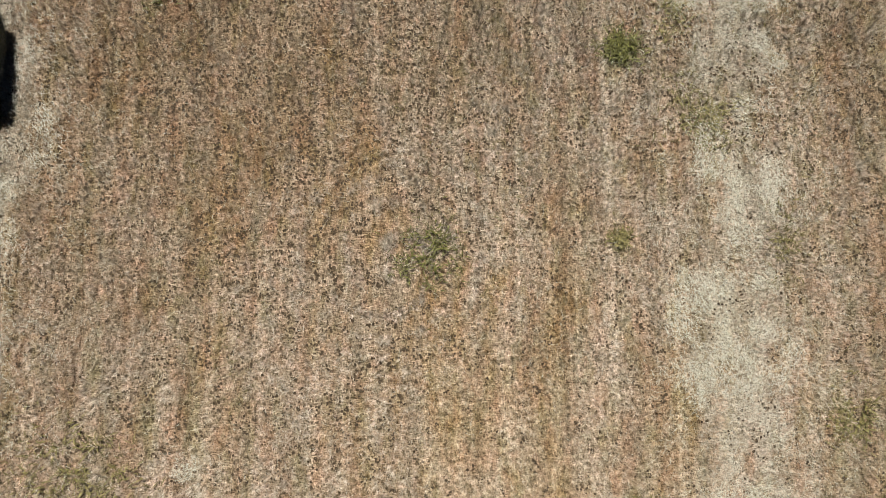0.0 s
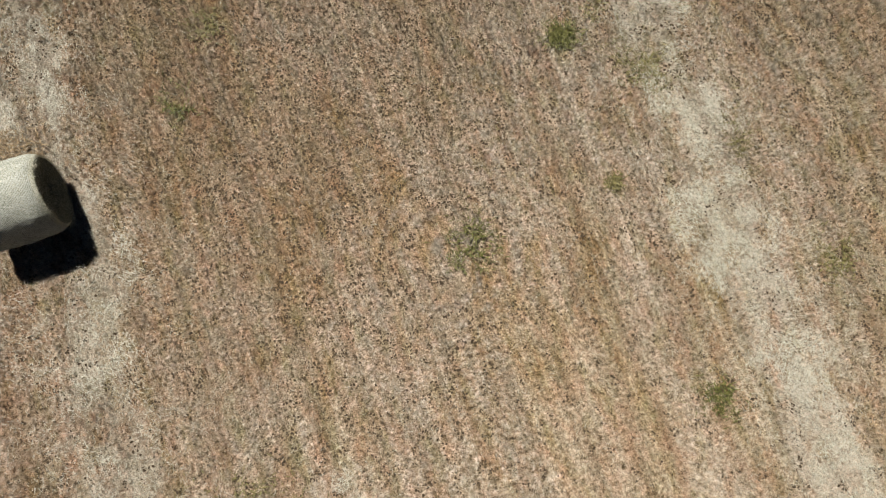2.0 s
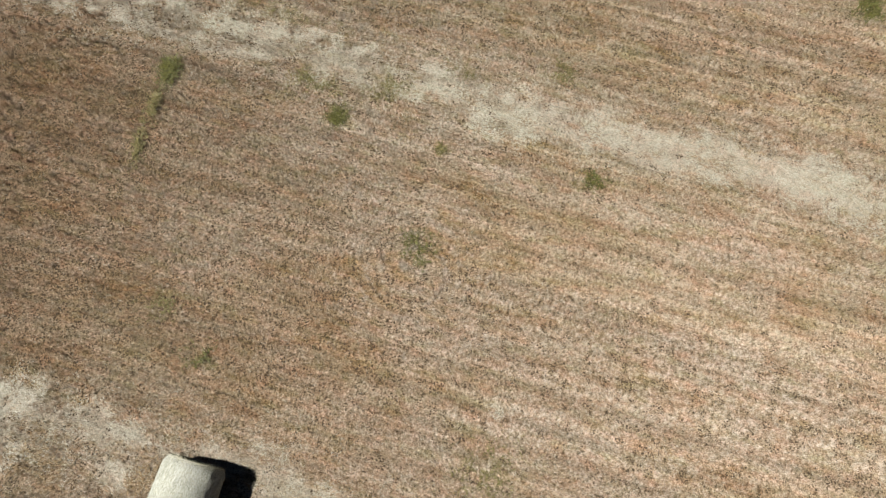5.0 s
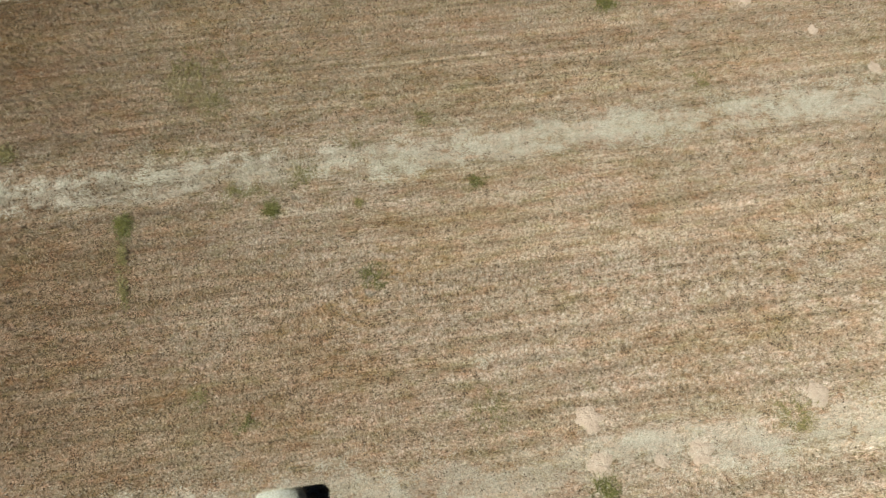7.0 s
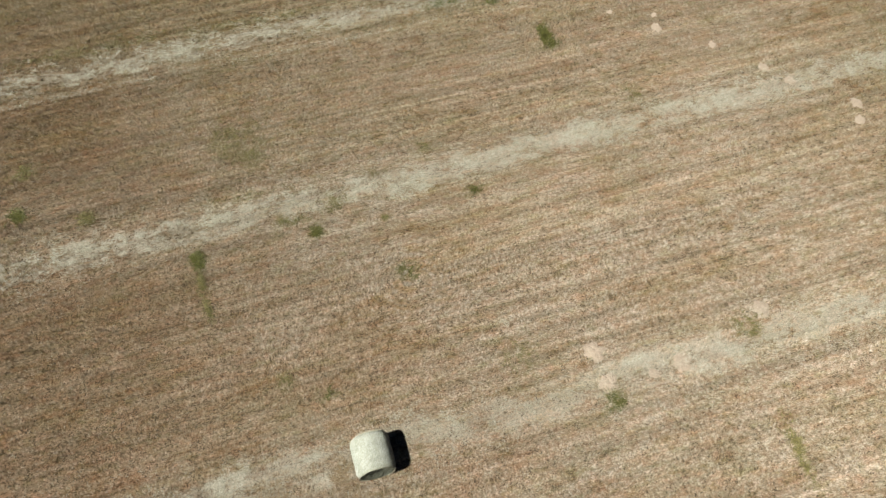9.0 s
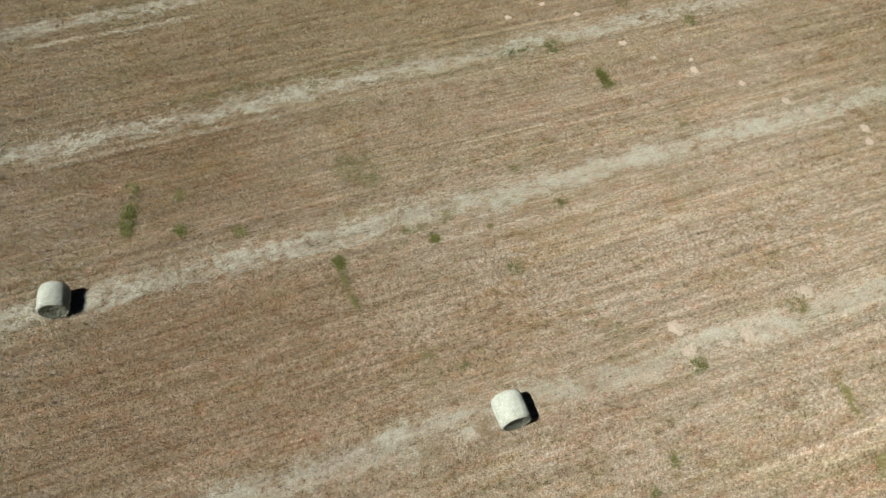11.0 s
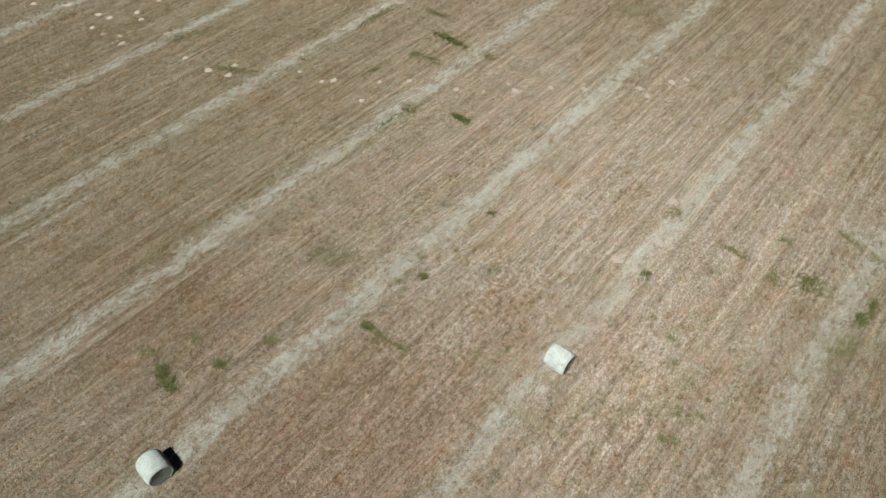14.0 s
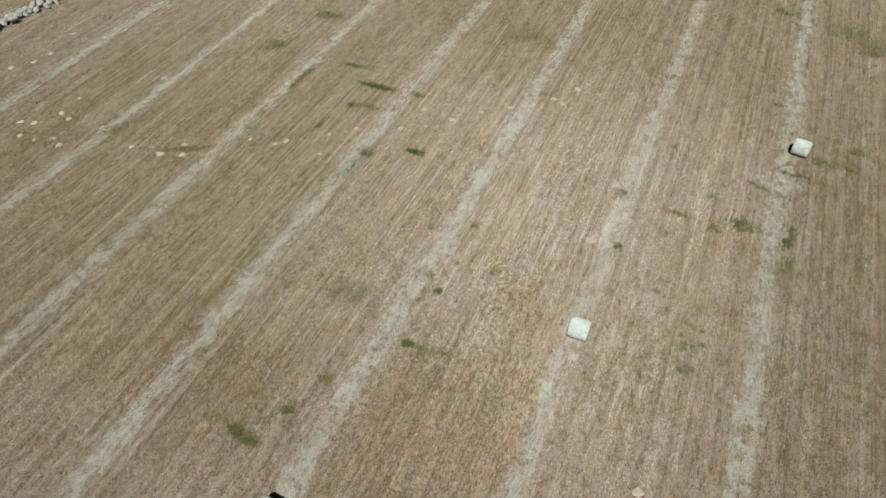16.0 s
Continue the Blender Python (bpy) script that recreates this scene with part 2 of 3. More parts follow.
def sheet(name, points, corners, material, parent=None):
    """A mesh from arrays: points (n, 3) and faces of `corners` points each, in order."""
    me = bpy.data.meshes.new(name)
    count = len(points)
    me.vertices.add(count)
    me.vertices.foreach_set("co", np.ascontiguousarray(points, np.float32).ravel())
    me.loops.add(count)
    me.loops.foreach_set("vertex_index", np.arange(count, dtype=np.int32))
    me.polygons.add(count // corners)
    me.polygons.foreach_set("loop_start", np.arange(0, count, corners, dtype=np.int32))
    me.update(calc_edges=True)
    me.validate()
    me.materials.append(material)
    ob = new(name, me)
    ob.parent = parent
    return ob


LATTICE = np.random.RandomState(7).rand(256, 256)


def drift(x, y, seed=0):
    """Smooth value noise in 0..1 with cells of one unit."""
    x, y = x + 17.3 * seed, y + 5.7 * seed
    i, j = np.floor(x).astype(int), np.floor(y).astype(int)
    u, v = x - i, y - j
    u, v = u * u * (3 - 2 * u), v * v * (3 - 2 * v)
    at = lambda a, b: LATTICE[(i + a) & 255, (j + b) & 255]
    return (at(0, 0) * (1 - u) + at(1, 0) * u) * (1 - v) + (at(0, 1) * (1 - u) + at(1, 1) * u) * v


def blades(base, way, lean, length, width):
    """Blades of grass, one tapered triangle each, from their bases, compass angles and leans from upright."""
    across = np.stack([-np.sin(way), np.cos(way), 0 * way], 1) * (width / 2)[:, None]
    tip = np.stack([np.cos(way) * np.sin(lean), np.sin(way) * np.sin(lean), np.cos(lean)], 1) * length[:, None]
    return np.stack([base - across, base + across, base + tip], 1).reshape(-1, 3)


def straws(middle, way, bend, rise, length, width):
    """Lying stalks, each bent at its middle: two long narrow triangles."""
    half = (length / 2)[:, None]
    along = lambda a: np.stack([np.cos(a) * np.cos(rise), np.sin(a) * np.cos(rise), np.sin(rise)], 1) * half
    across = np.stack([-np.sin(way), np.cos(way), 0 * way], 1) * (width / 2)[:, None]
    start, end = middle - along(way - bend), middle + along(way + bend)
    left, right = middle - across, middle + across
    return np.stack([start, right, left, left, right, end], 1).reshape(-1, 3)


# ---- the field ----
bm = bmesh.new()
bmesh.ops.create_grid(bm, x_segments=8, y_segments=8, size=900)
tagged(part("ground", bm, GROUND), "dry mown field of stubble and thatch", "ground", kind="structure")

HEART = (-0.5, 0.0)


# Mounds of earth: x, y, radius.
MOUNDS = (
    (-4.97, -5.36, 0.42), (-6.2, -5.37, 0.40), (-6.27, -8.1, 0.36), (9.46, -14.7, 0.46), (12.88, -11.9, 0.44), (20.7, -6.8, 0.44), (21.3, -6.1, 0.36), (17.31, -6.4, 0.36), (29.1, -1.45, 0.5), (27.4, -2.05, 0.46), (35.85, -2.4, 0.5), (17.9, -8.9, 0.32), (16.3, -10.5, 0.36),
)
SMALL_MOUNDS = (
    (7.6, -16.6, 0.34), (5.6, -18.1, 0.3), (4.53, -18.8, 0.3), (2.48, -20.8, 0.34), (1.6, -20.4, 0.28), (1.06, -23.1, 0.3), (0.42, -24.1, 0.28), (11.13, -13.0, 0.26), (23.55, -5.87, 0.3), (40.8, -2.7, 0.4), (36.3, -10.6, 0.4), (-5.2, -11.74, 0.36), (-6.29, -6.98, 0.2), (-11.9, 11.2, 0.35),
)


FAR_MOUNDS = (
    (39.98, 1.01, 0.42), (38.73, 0.32, 0.5), (37.58, 0.8, 0.45), (38.62, -0.48, 0.4), (39.54, -2.25, 0.4), (41.85, -0.7, 0.45), (43.07, -0.37, 0.42), (46.53, 0.43, 0.5), (49.3, -1.09, 0.5),
    (49.48, -1.94, 0.45), (48.84, 0.12, 0.5), (49.27, 1.48, 0.45), (49.02, 2.32, 0.45), (31.9, -1.3, 0.35), (28.06, -3.14, 0.42), (41.05, -4.98, 0.35), (10.31, -14.95, 0.26),
    (50.88, -6.46, 0.5), (49.69, -8.04, 0.45), (49.38, -9.83, 0.45), (50.24, -13.61, 0.4), (41.58, 1.1, 0.4),
)


# Heaps in the rows: x, y, half width, half length, thickness.
HEAPS = (
    (4.15, -1.1, 0.8, 1.1, 1.0), (4.2, -3.6, 0.75, 1.0, 0.8), (4.3, -6.0, 0.7, 1.7, 0.75), (4.4, -9.2, 0.85, 1.7, 0.9), (4.75, 4.0, 0.6, 0.8, 0.55),
    (4.4, 6.3, 0.75, 1.5, 0.75), (4.5, 1.3, 0.45, 0.7, 0.4), (4.9, 2.6, 0.2, 1.2, 0.5), (4.45, 11.5, 0.8, 2.8, 0.62), (4.4, 17.0, 0.8, 2.2, 0.7),
)
MORE_HEAPS = (
    (-5.65, 7.3, 0.5, 0.9, 0.9), (-5.5, 5.7, 0.25, 0.8, 0.8), (-5.7, 4.5, 0.25, 0.7, 0.6), (-6.65, 4.7, 0.38, 0.4, 0.8), (-5.25, 1.7, 0.22, 0.45, 0.7), (-7.0, 6.9, 0.4, 0.9, 0.5), (-6.1, -3.2, 0.9, 1.5, 0.22), (-3.04, -2.68, 0.16, 0.16, 1.0),
    (-5.8, -7.0, 0.55, 1.5, 0.65), (-5.75, 0.6, 0.4, 0.7, 0.4), (-15.9, -16.5, 1.6, 1.2, 1.0), (14.3, 19.5, 0.9, 3.2, 0.55), (14.9, 5.0, 0.85, 4.5, 0.6), (4.4, -15.5, 0.8, 3.0, 0.7),
)
# The faint single lines of straw: x, from y, to y, half width, strength.
LINES = (
    (-22.1, -40, 10, 0.16, 0.4), (-18.45, -14, 6, 0.14, 0.55), (-13.9, -30, 10, 0.15, 0.35), (-8.2, -45, -18, 0.16, 0.35), (13.1, -12, 22, 0.16, 0.4),
    (23.25, 8, 24, 0.2, 0.55), (24.4, -20, 12, 0.16, 0.4), (30.2, -30, 20, 0.16, 0.35), (31.8, -4, 15, 0.16, 0.55), (35.2, -32, 1, 0.3, 0.85), (38.0, -30, 10, 0.16, 0.35),
)


def raked(x, y):
    """How much loose straw the rakes left at a place, 0..1: torn clumps along each row, with bare gaps between."""
    x = x + 0.4 * (drift(0 * x + 3, y * 0.12, 4) - 0.5) + 0.22 * (drift(0 * x, y * 0.6, 5) - 0.5)
    best = np.zeros_like(x)
    streak = 0.55 + 0.75 * drift(x * 5.0, y * 0.5, 40)
    ragged = drift(x * 1.7, y * 1.3, 90) + 0.5 * (drift(x * 5, y * 4, 91) - 0.5)
    clump = np.clip(2.6 * drift(x * 4.2, y * 3.2, 60) + 0.6 * drift(x * 11, y * 9, 65) - 0.9, 0.08, 1.5)
    torn = 0.5 * drift(x * 1.6, y * 1.1, 61) + 0.3 * drift(x * 3.7, y * 2.6, 62) + 0.2 * drift(x * 9.0, y * 7.0, 63)
    for n, at in enumerate(SWATHS):
        wide = 1.05 + 0.5 * drift(0 * x + n * 3.1, y * 0.25, 6)
        band = np.exp(-((np.abs(x - at) / wide) ** 3))
        rich = drift(0 * x + n * 7.7, y * 0.22, 64) * 0.22 - 0.11 + (0.0, 0.02, -0.05, 0.02, 0.02, 0.0, -0.2, 0.0)[n]
        bare = np.where((n in (2, 3)) & (np.abs(y - 1) < 9.5), 0.16, 0.0)
        heap = np.clip((band * (0.42 + torn + rich - bare) - 0.80) / 0.2, 0, 1)
        best = np.maximum(best, 0.38 * heap * streak * clump + 0.14 * band * clump)
    for hx, hy, rx, ry, thick in HEAPS + MORE_HEAPS:
        off = ((x - hx) / rx) ** 2 + ((y - hy) / ry) ** 2 + 1.1 * (ragged - 0.5)
        heap = np.exp(-np.clip(off, 0, 9) ** 2.2) * thick * (0.15 + 0.95 * clump * streak)
        best = np.maximum(best, np.clip(heap * 0.95 - 0.08, 0, 0.7))
    for n, (at, low, high, wide, thick) in enumerate(LINES):
        along = np.clip(drift(0 * x + n, y * 0.3, 70) * 2 - 0.2, 0, 1) * np.clip(np.minimum(y - low, high - y) / 4, 0, 1)
        best = np.maximum(best, np.exp(-(((x - at) / wide) ** 2)) * thick * (0.4 + 0.6 * clump) * along)
    return np.clip(best, 0, 1)


def in_sight(x, y):
    """The part of the field that is worth its blades."""
    return (y < 26.5) & (x > -25.5) & (y < 21.5 - (x - 40) * 1.545) & (y > -53 + (x + 23.65) * 0.402) & (y < 26.5 + (x - 1.1) * 0.749)


def spread(count, near, power, rng, beyond=0.0):
    """Places over the field in sight, evenly strewn, thinner with the distance from its heart: level within `near`, then falling by the power. beyond: the share that is kept out of sight."""
    k = np.arange(count) + 0.5
    first, second = (k * 0.7548776662466927) % 1.0, (k * 0.5698402909980532) % 1.0
    reach = (78 / near) ** (2 - power)
    body, tail = near**2 / 2, near**2 * (reach - 1) / (2 - power)
    share = body / (body + tail)
    inner = near * np.sqrt(np.clip(first / share, 0, 1))
    outer = near * (1 + np.clip((first - share) / (1 - share), 0, 1) * (reach - 1)) ** (1 / (2 - power))
    r, a = np.where(first < share, inner, outer), second * 2 * np.pi
    loose = 0.03 * np.maximum(1, r / near)
    x, y = HEART[0] + r * np.cos(a) + loose * rng.randn(count), HEART[1] + r * np.sin(a) + loose * rng.randn(count)
    keep = in_sight(x, y) | (rng.rand(count) < beyond)
    return x[keep], y[keep]


def pitted(x, y):
    """Where the sward has gaps down to the ground: below 0."""
    return drift(x * 7.0, y * 5.6, 80) * 0.7 + drift(x * 17.0, y * 14.0, 81) * 0.3 - 0.25 - 0.24 * drift(x * 0.35, y * 0.2, 82) - 0.13 * np.exp(-((x + 2.5) ** 2 + (y - 1.8) ** 2) / 9) - 0.1 * np.exp(-((x + 1) ** 2 + (y - 13) ** 2) / 40)


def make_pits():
    """Small flat flakes in the gaps between the tufts, with the tufts' shade in their colour."""
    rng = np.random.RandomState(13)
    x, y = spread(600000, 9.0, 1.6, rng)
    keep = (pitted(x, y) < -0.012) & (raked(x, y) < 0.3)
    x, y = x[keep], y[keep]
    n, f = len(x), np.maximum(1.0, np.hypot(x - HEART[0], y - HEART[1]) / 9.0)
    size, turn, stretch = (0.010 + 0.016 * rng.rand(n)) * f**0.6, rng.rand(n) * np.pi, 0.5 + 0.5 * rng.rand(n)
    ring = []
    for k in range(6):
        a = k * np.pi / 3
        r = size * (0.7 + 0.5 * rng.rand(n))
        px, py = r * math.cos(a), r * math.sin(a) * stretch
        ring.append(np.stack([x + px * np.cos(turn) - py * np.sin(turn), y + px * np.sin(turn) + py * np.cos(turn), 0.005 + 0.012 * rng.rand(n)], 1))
    return sheet("soil_shade", np.stack(ring, 1).reshape(-1, 3), 6, SOIL_SHADE)


tagged(make_pits(), "small flakes of soil with painted shade between stubble tufts", "soil", kind="stuff")


def make_stubble_field():
    """Tufts of cut stubble: each is a small fan of blades that lean outwards and with the cut. Beyond the part in sight they thin out."""
    rng = np.random.RandomState(11)
    near = 6.5
    tx, ty = spread(330000, near, 1.0, rng, 0.08)
    line = 0.5 * drift(tx * 2.1, ty * 0.03, 83) + 0.5 * drift(tx * 5.0, ty * 0.06, 84) - 0.5
    whole = pitted(tx, ty) + 0.06 * line > 0.0
    for x, y, radius in MOUNDS + SMALL_MOUNDS + FAR_MOUNDS:
        whole &= np.hypot(tx - x, ty - y) > radius * 0.68
    tx, ty = tx[whole], ty[whole]
    far = np.maximum(1.0, np.hypot(tx - HEART[0], ty - HEART[1]) / near) * np.where(in_sight(tx, ty), 1.0, 1.8)
    vigour = 0.45 + 0.6 * drift(tx * 2.2, ty * 1.6, 1) + 0.4 * (drift(tx * 3.0, ty * 0.06, 2) - 0.5) + 0.8 * (drift(tx * 6.0, ty * 5.0, 7) - 0.5)
    vigour = np.clip(vigour, 0.25, 1.3)
    each = np.maximum(5, 36 * far**-0.6 * (0.55 + 0.45 * vigour) * (1 - 0.8 * raked(tx, ty))).astype(int)
    which = np.repeat(np.arange(len(tx)), each)
    n = len(which)
    f = far[which]
    away, angle = np.abs(rng.randn(n)) * 0.028, rng.rand(n) * 2 * np.pi
    spot = away * f**0.8
    base = np.stack([tx[which] + spot * np.cos(angle), ty[which] + spot * np.sin(angle) * f**0.2, np.full(n, -0.004)], 1)
    cut = 15 * drift(tx * 1.1, ty * 0.9, 3)[which]
    way = np.where(rng.rand(n) < 0.65, angle + 0.6 * rng.randn(n), cut + 0.6 * rng.randn(n))
    lean = np.clip(0.1 + 0.55 * rng.rand(n) + 8.0 * away, 0, 1.4)
    length = (0.055 + 0.075 * rng.rand(n)) * (0.5 + 0.65 * vigour[which]) * f**0.35
    return sheet("stubble", blades(base, way, lean, length, (0.0035 + 0.0035 * rng.rand(n)) * f**0.85), 3, STUBBLE)


tagged(make_stubble_field(), "short brown and tan cut stubble covering the field", "stubble", kind="stuff")


def make_raked_straw():
    """Loose bleached straw in the raked rows, and stray stalks all over."""
    rng = np.random.RandomState(12)
    x, y = spread(7600000, 9.0, 1.42, rng, 0.08)
    stray = rng.rand(len(x)) < 0.012
    close = np.min([np.abs(x - at) for at in SWATHS], axis=0) < 2.3
    close |= np.min([np.abs(x - line[0]) for line in LINES], axis=0) < 0.8
    for hx, hy, rx, ry, thick in HEAPS + MORE_HEAPS:
        close |= (np.abs(x - hx) < 2.2 * rx) & (np.abs(y - hy) < 2.2 * ry)
    x, y, stray = x[close | stray], y[close | stray], stray[close | stray]
    keep = stray | (rng.rand(len(x)) < raked(x, y))
    x, y = x[keep], y[keep]
    n, f = len(x), np.maximum(1.0, np.hypot(x - HEART[0], y - HEART[1]) / 9.0)
    z = (0.035 + 0.06 * rng.rand(n)) * f**0.3
    way = 1.57 + 3.2 * (drift(x * 1.3, y * 0.9, 20) - 0.5) + 0.75 * rng.randn(n)
    size = (0.06 + 0.15 * rng.rand(n) ** 1.6) * f**0.3
    return sheet("loose_straw", straws(np.stack([x, y, z], 1), way, 0.22 * rng.randn(n), 0.12 * rng.randn(n), size, (0.0019 + 0.0016 * rng.rand(n)) * f), 3, STRAW)


tagged(make_raked_straw(), "loose pale bleached straw left in raked rows", "straw", kind="stuff")


# ---- round bales ----
def bale_surface(rng, across, around, radius, half, seed):
    """A slightly barrelled drum along x with soft shoulders and a lumpy skin."""
    bm = bmesh.new()
    rings = []
    for i in range(across + 1):
        s = -1 + 2 * i / across
        shoulder = max(0.0, (abs(s) - 0.66) / 0.34)
        ring = []
        for k in range(around):
            a = 2 * math.pi * k / around
            lump = noise.noise(Vector((s * 1.6 + seed, math.cos(a) * 1.8, math.sin(a) * 1.8))) * 0.016
            lump += noise.noise(Vector((s * 9 + seed, math.cos(a) * 7, math.sin(a) * 7))) * 0.012
            r = radius * (1 - 0.015 * s * s - 0.15 * shoulder**2.6) + lump
            z = r * math.sin(a)
            ring.append(bm.verts.new((half * s, r * math.cos(a), max(z, -radius * 0.955))))
        rings.append(ring)
    for p, q in zip(rings, rings[1:]):
        for k in range(around):
            bm.faces.new((p[k], p[k - 1], q[k - 1], q[k]))
    return bm


def bale_end(radius, at, side, seed):
    """The rolled end of a bale: rings of hay, sagging in a hollow towards the core."""
    bm = bmesh.new()
    rings, around = [], 72
    for i in range(1, 15):
        ring = []
        for k in range(around):
            a = 2 * math.pi * k / around
            r = radius * 0.84 * i / 14
            dent = 0.05 * (1 - i / 14) + 0.006 * math.sin(i * 2.4 + a * 0.5)
            dent += 0.03 * noise.noise(Vector((r * 9 + seed, math.cos(a) * 4, math.sin(a) * 4)))
            ring.append(bm.verts.new((side * (at - dent * min(1.0, (14 - i) / 2)), r * math.cos(a), max(r * math.sin(a), -radius * 0.955))))
        rings.append(ring)
    core = bm.verts.new((side * (at - 0.07), 0, 0))
    for k in range(around):
        bm.faces.new((core, rings[0][k - 1], rings[0][k]))
    for p, q in zip(rings, rings[1:]):
        for k in range(around):
            bm.faces.new((p[k - 1], q[k - 1], q[k], p[k]))
    return bm


def make_bale(x, y, turn, seed, label):
    radius, half, rng = 0.635, 0.595, np.random.RandomState(seed)
    bale = tagged(new("hay_bale"), label, "hay bale", "round bales in the field")
    bale.matrix_world = pose(x, y, radius * 0.955, 0, 0, turn)
    body = part("wrapped_body", bale_surface(rng, 40, 96, radius, half, seed), WRAP, bale, "pale net-wrapped hay")
    for polygon in body.data.polygons:
        polygon.use_smooth = True
    for side in (-1, 1):
        part("rolled_end", bale_end(radius, half, side, seed + side), BALE_END, bale, "open end of rolled hay stalks")
    # Stalks that poke through the net and fray over the rims.
    n = 7000
    a, s = rng.rand(n) * 2 * np.pi, np.where(rng.rand(n) < 0.35, np.sign(rng.rand(n) - 0.5) * (0.93 + 0.06 * rng.rand(n)), rng.rand(n) * 1.9 - 0.95)
    r = radius * (1 - 0.15 * np.maximum(0, (np.abs(s) - 0.66) / 0.34) ** 2.6)
    keep = np.sin(a) > -0.9
    a, s, r = a[keep], s[keep], r[keep]
    out = np.stack([0 * a, np.cos(a), np.sin(a)], 1)
    round_way = np.stack([0 * a, -np.sin(a), np.cos(a)], 1)
    side_way = np.array([[1.0, 0, 0]])
    turn_way = rng.rand(len(a)) * 2 * np.pi
    flat = round_way * np.cos(turn_way)[:, None] + side_way * np.sin(turn_way)[:, None]
    base = out * r[:, None] + side_way * (s * half)[:, None]
    tip = base + (flat + out * (0.1 + 0.35 * rng.rand(len(a)))[:, None]) * (0.025 + 0.045 * rng.rand(len(a)))[:, None]
    wide = np.cross(flat, out) * (0.0014 + 0.0012 * rng.rand(len(a)))[:, None]
    tagged(sheet("hay_fuzz", np.stack([base - wide, base + wide, tip], 1).reshape(-1, 3), 3, STALK, bale), kind="stuff")
    # A ragged fringe of stalks round either rim.
    for side in (-1, 1):
        m = 1100
        a = rng.rand(m) * 2 * np.pi
        a = a[np.sin(a) > -0.85]
        k = drift(a * 3 + 5 * side, 0 * a, seed)
        rim = radius * (0.82 + 0.05 * rng.rand(len(a)))
        root = np.stack([0 * a + side * half * 0.985, rim * np.cos(a), rim * np.sin(a)], 1)
        aim = np.stack([side * (0.25 + 0.9 * rng.rand(len(a)) * k), np.cos(a) * 0.5 + 0.6 * rng.randn(len(a)), np.sin(a) * 0.5 + 0.6 * rng.randn(len(a))], 1)
        end = root + aim * (0.04 + 0.10 * rng.rand(len(a)) * k**1.5)[:, None]
        wide = np.stack([0 * a, -np.sin(a), np.cos(a)], 1) * 0.003
        tagged(sheet("rim_fringe", np.stack([root - wide, root + wide, end], 1).reshape(-1, 3), 3, STALK, bale), kind="stuff")
    return bale


make_bale(-6.40, 2.87, 0.6, 3, "pale net-wrapped round hay bale on its side in stubble")
make_bale(4.40, 19.67, -4.5, 5, "pale round hay bale with frayed dark end on raked straw")
make_bale(-17.28, -20.74, -8.8, 9, "pale round hay bale standing beside flattened straw")


# ---- weeds ----
def make_weed(x, y, long, wide, turn, tall, count, material, label, seed):
    """A clump or strip of living leaves that rise and droop."""
    rng, count = np.random.RandomState(seed), int(count * (3.9 if math.hypot(x, y) < 10 else 4.2))
    u, v = (rng.rand(count) + rng.rand(count) - 1) * long * 0.62 + 0.06 * rng.randn(count), rng.randn(count) * wide * 0.36
    stray = np.where(rng.rand(count) < 0.3, 1.9, 1.0)
    u, v, turn = u * stray**0.5, v * stray, radians(turn)
    gap = 0.5 * drift(u * 2.2 + seed, v * 3, 30) + 0.5 * drift(u * 7 + seed, v * 8, 32) > 0.44
    u, v = u[gap], v[gap]
    n = len(u)
    base = np.stack([u * math.cos(turn) - v * math.sin(turn), u * math.sin(turn) + v * math.cos(turn), np.full(n, -0.004)], 1)
    way, lean = rng.rand(n) * 2 * np.pi, 0.25 + 0.85 * rng.rand(n)
    height = 1.45 * tall * (0.45 + 0.55 * rng.rand(n)) * (0.55 + 0.6 * drift(u * 3, v * 3, 31))
    wd = (0.004 + 0.006 * rng.rand(n)) * max(1.0, math.hypot(x, y) / 9) ** 0.7
    step = np.stack([np.cos(way) * np.sin(lean), np.sin(way) * np.sin(lean), np.cos(lean)], 1) * (height * 0.6)[:, None]
    droop = np.stack([np.cos(way) * np.sin(lean + 0.7), np.sin(way) * np.sin(lean + 0.7), np.cos(lean + 0.7)], 1) * (height * 0.5)[:, None]
    across = np.stack([-np.sin(way), np.cos(way), 0 * way], 1) * wd[:, None]
    middle = base + step
    first = np.stack([base, middle + across, middle - across], 1)
    second = np.stack([middle - across, middle + across, middle + droop], 1)
    weed = tagged(new("weed_clump"), label, "weeds", "weeds in the stubble")
    weed.location = (x, y, 0)
    tagged(sheet("leaves", np.concatenate([first, second], 1).reshape(-1, 3), 3, material, weed), kind="stuff")
    return weed


FRESH = "fresh green weed clump growing through the stubble"
DULL = "dull olive weed clump among dry stubble"
DRY = "russet brown dry grass tuft standing in stubble"
# x, y, length, width, turn, height, leaves
NEAR_GREEN = (
    (0.0, 0.02, 0.7, 0.45, 20, 0.16, 190), (2.75, 2.98, 0.35, 0.25, 60, 0.20, 150), (2.85, 7.6, 0.8, 0.22, 12, 0.26, 300),
    (-3.80, 3.93, 0.4, 0.3, 40, 0.18, 130), (-6.85, -5.32, 0.45, 0.4, 30, 0.22, 170), (2.92, -3.55, 0.5, 0.35, 70, 0.15, 130),
)
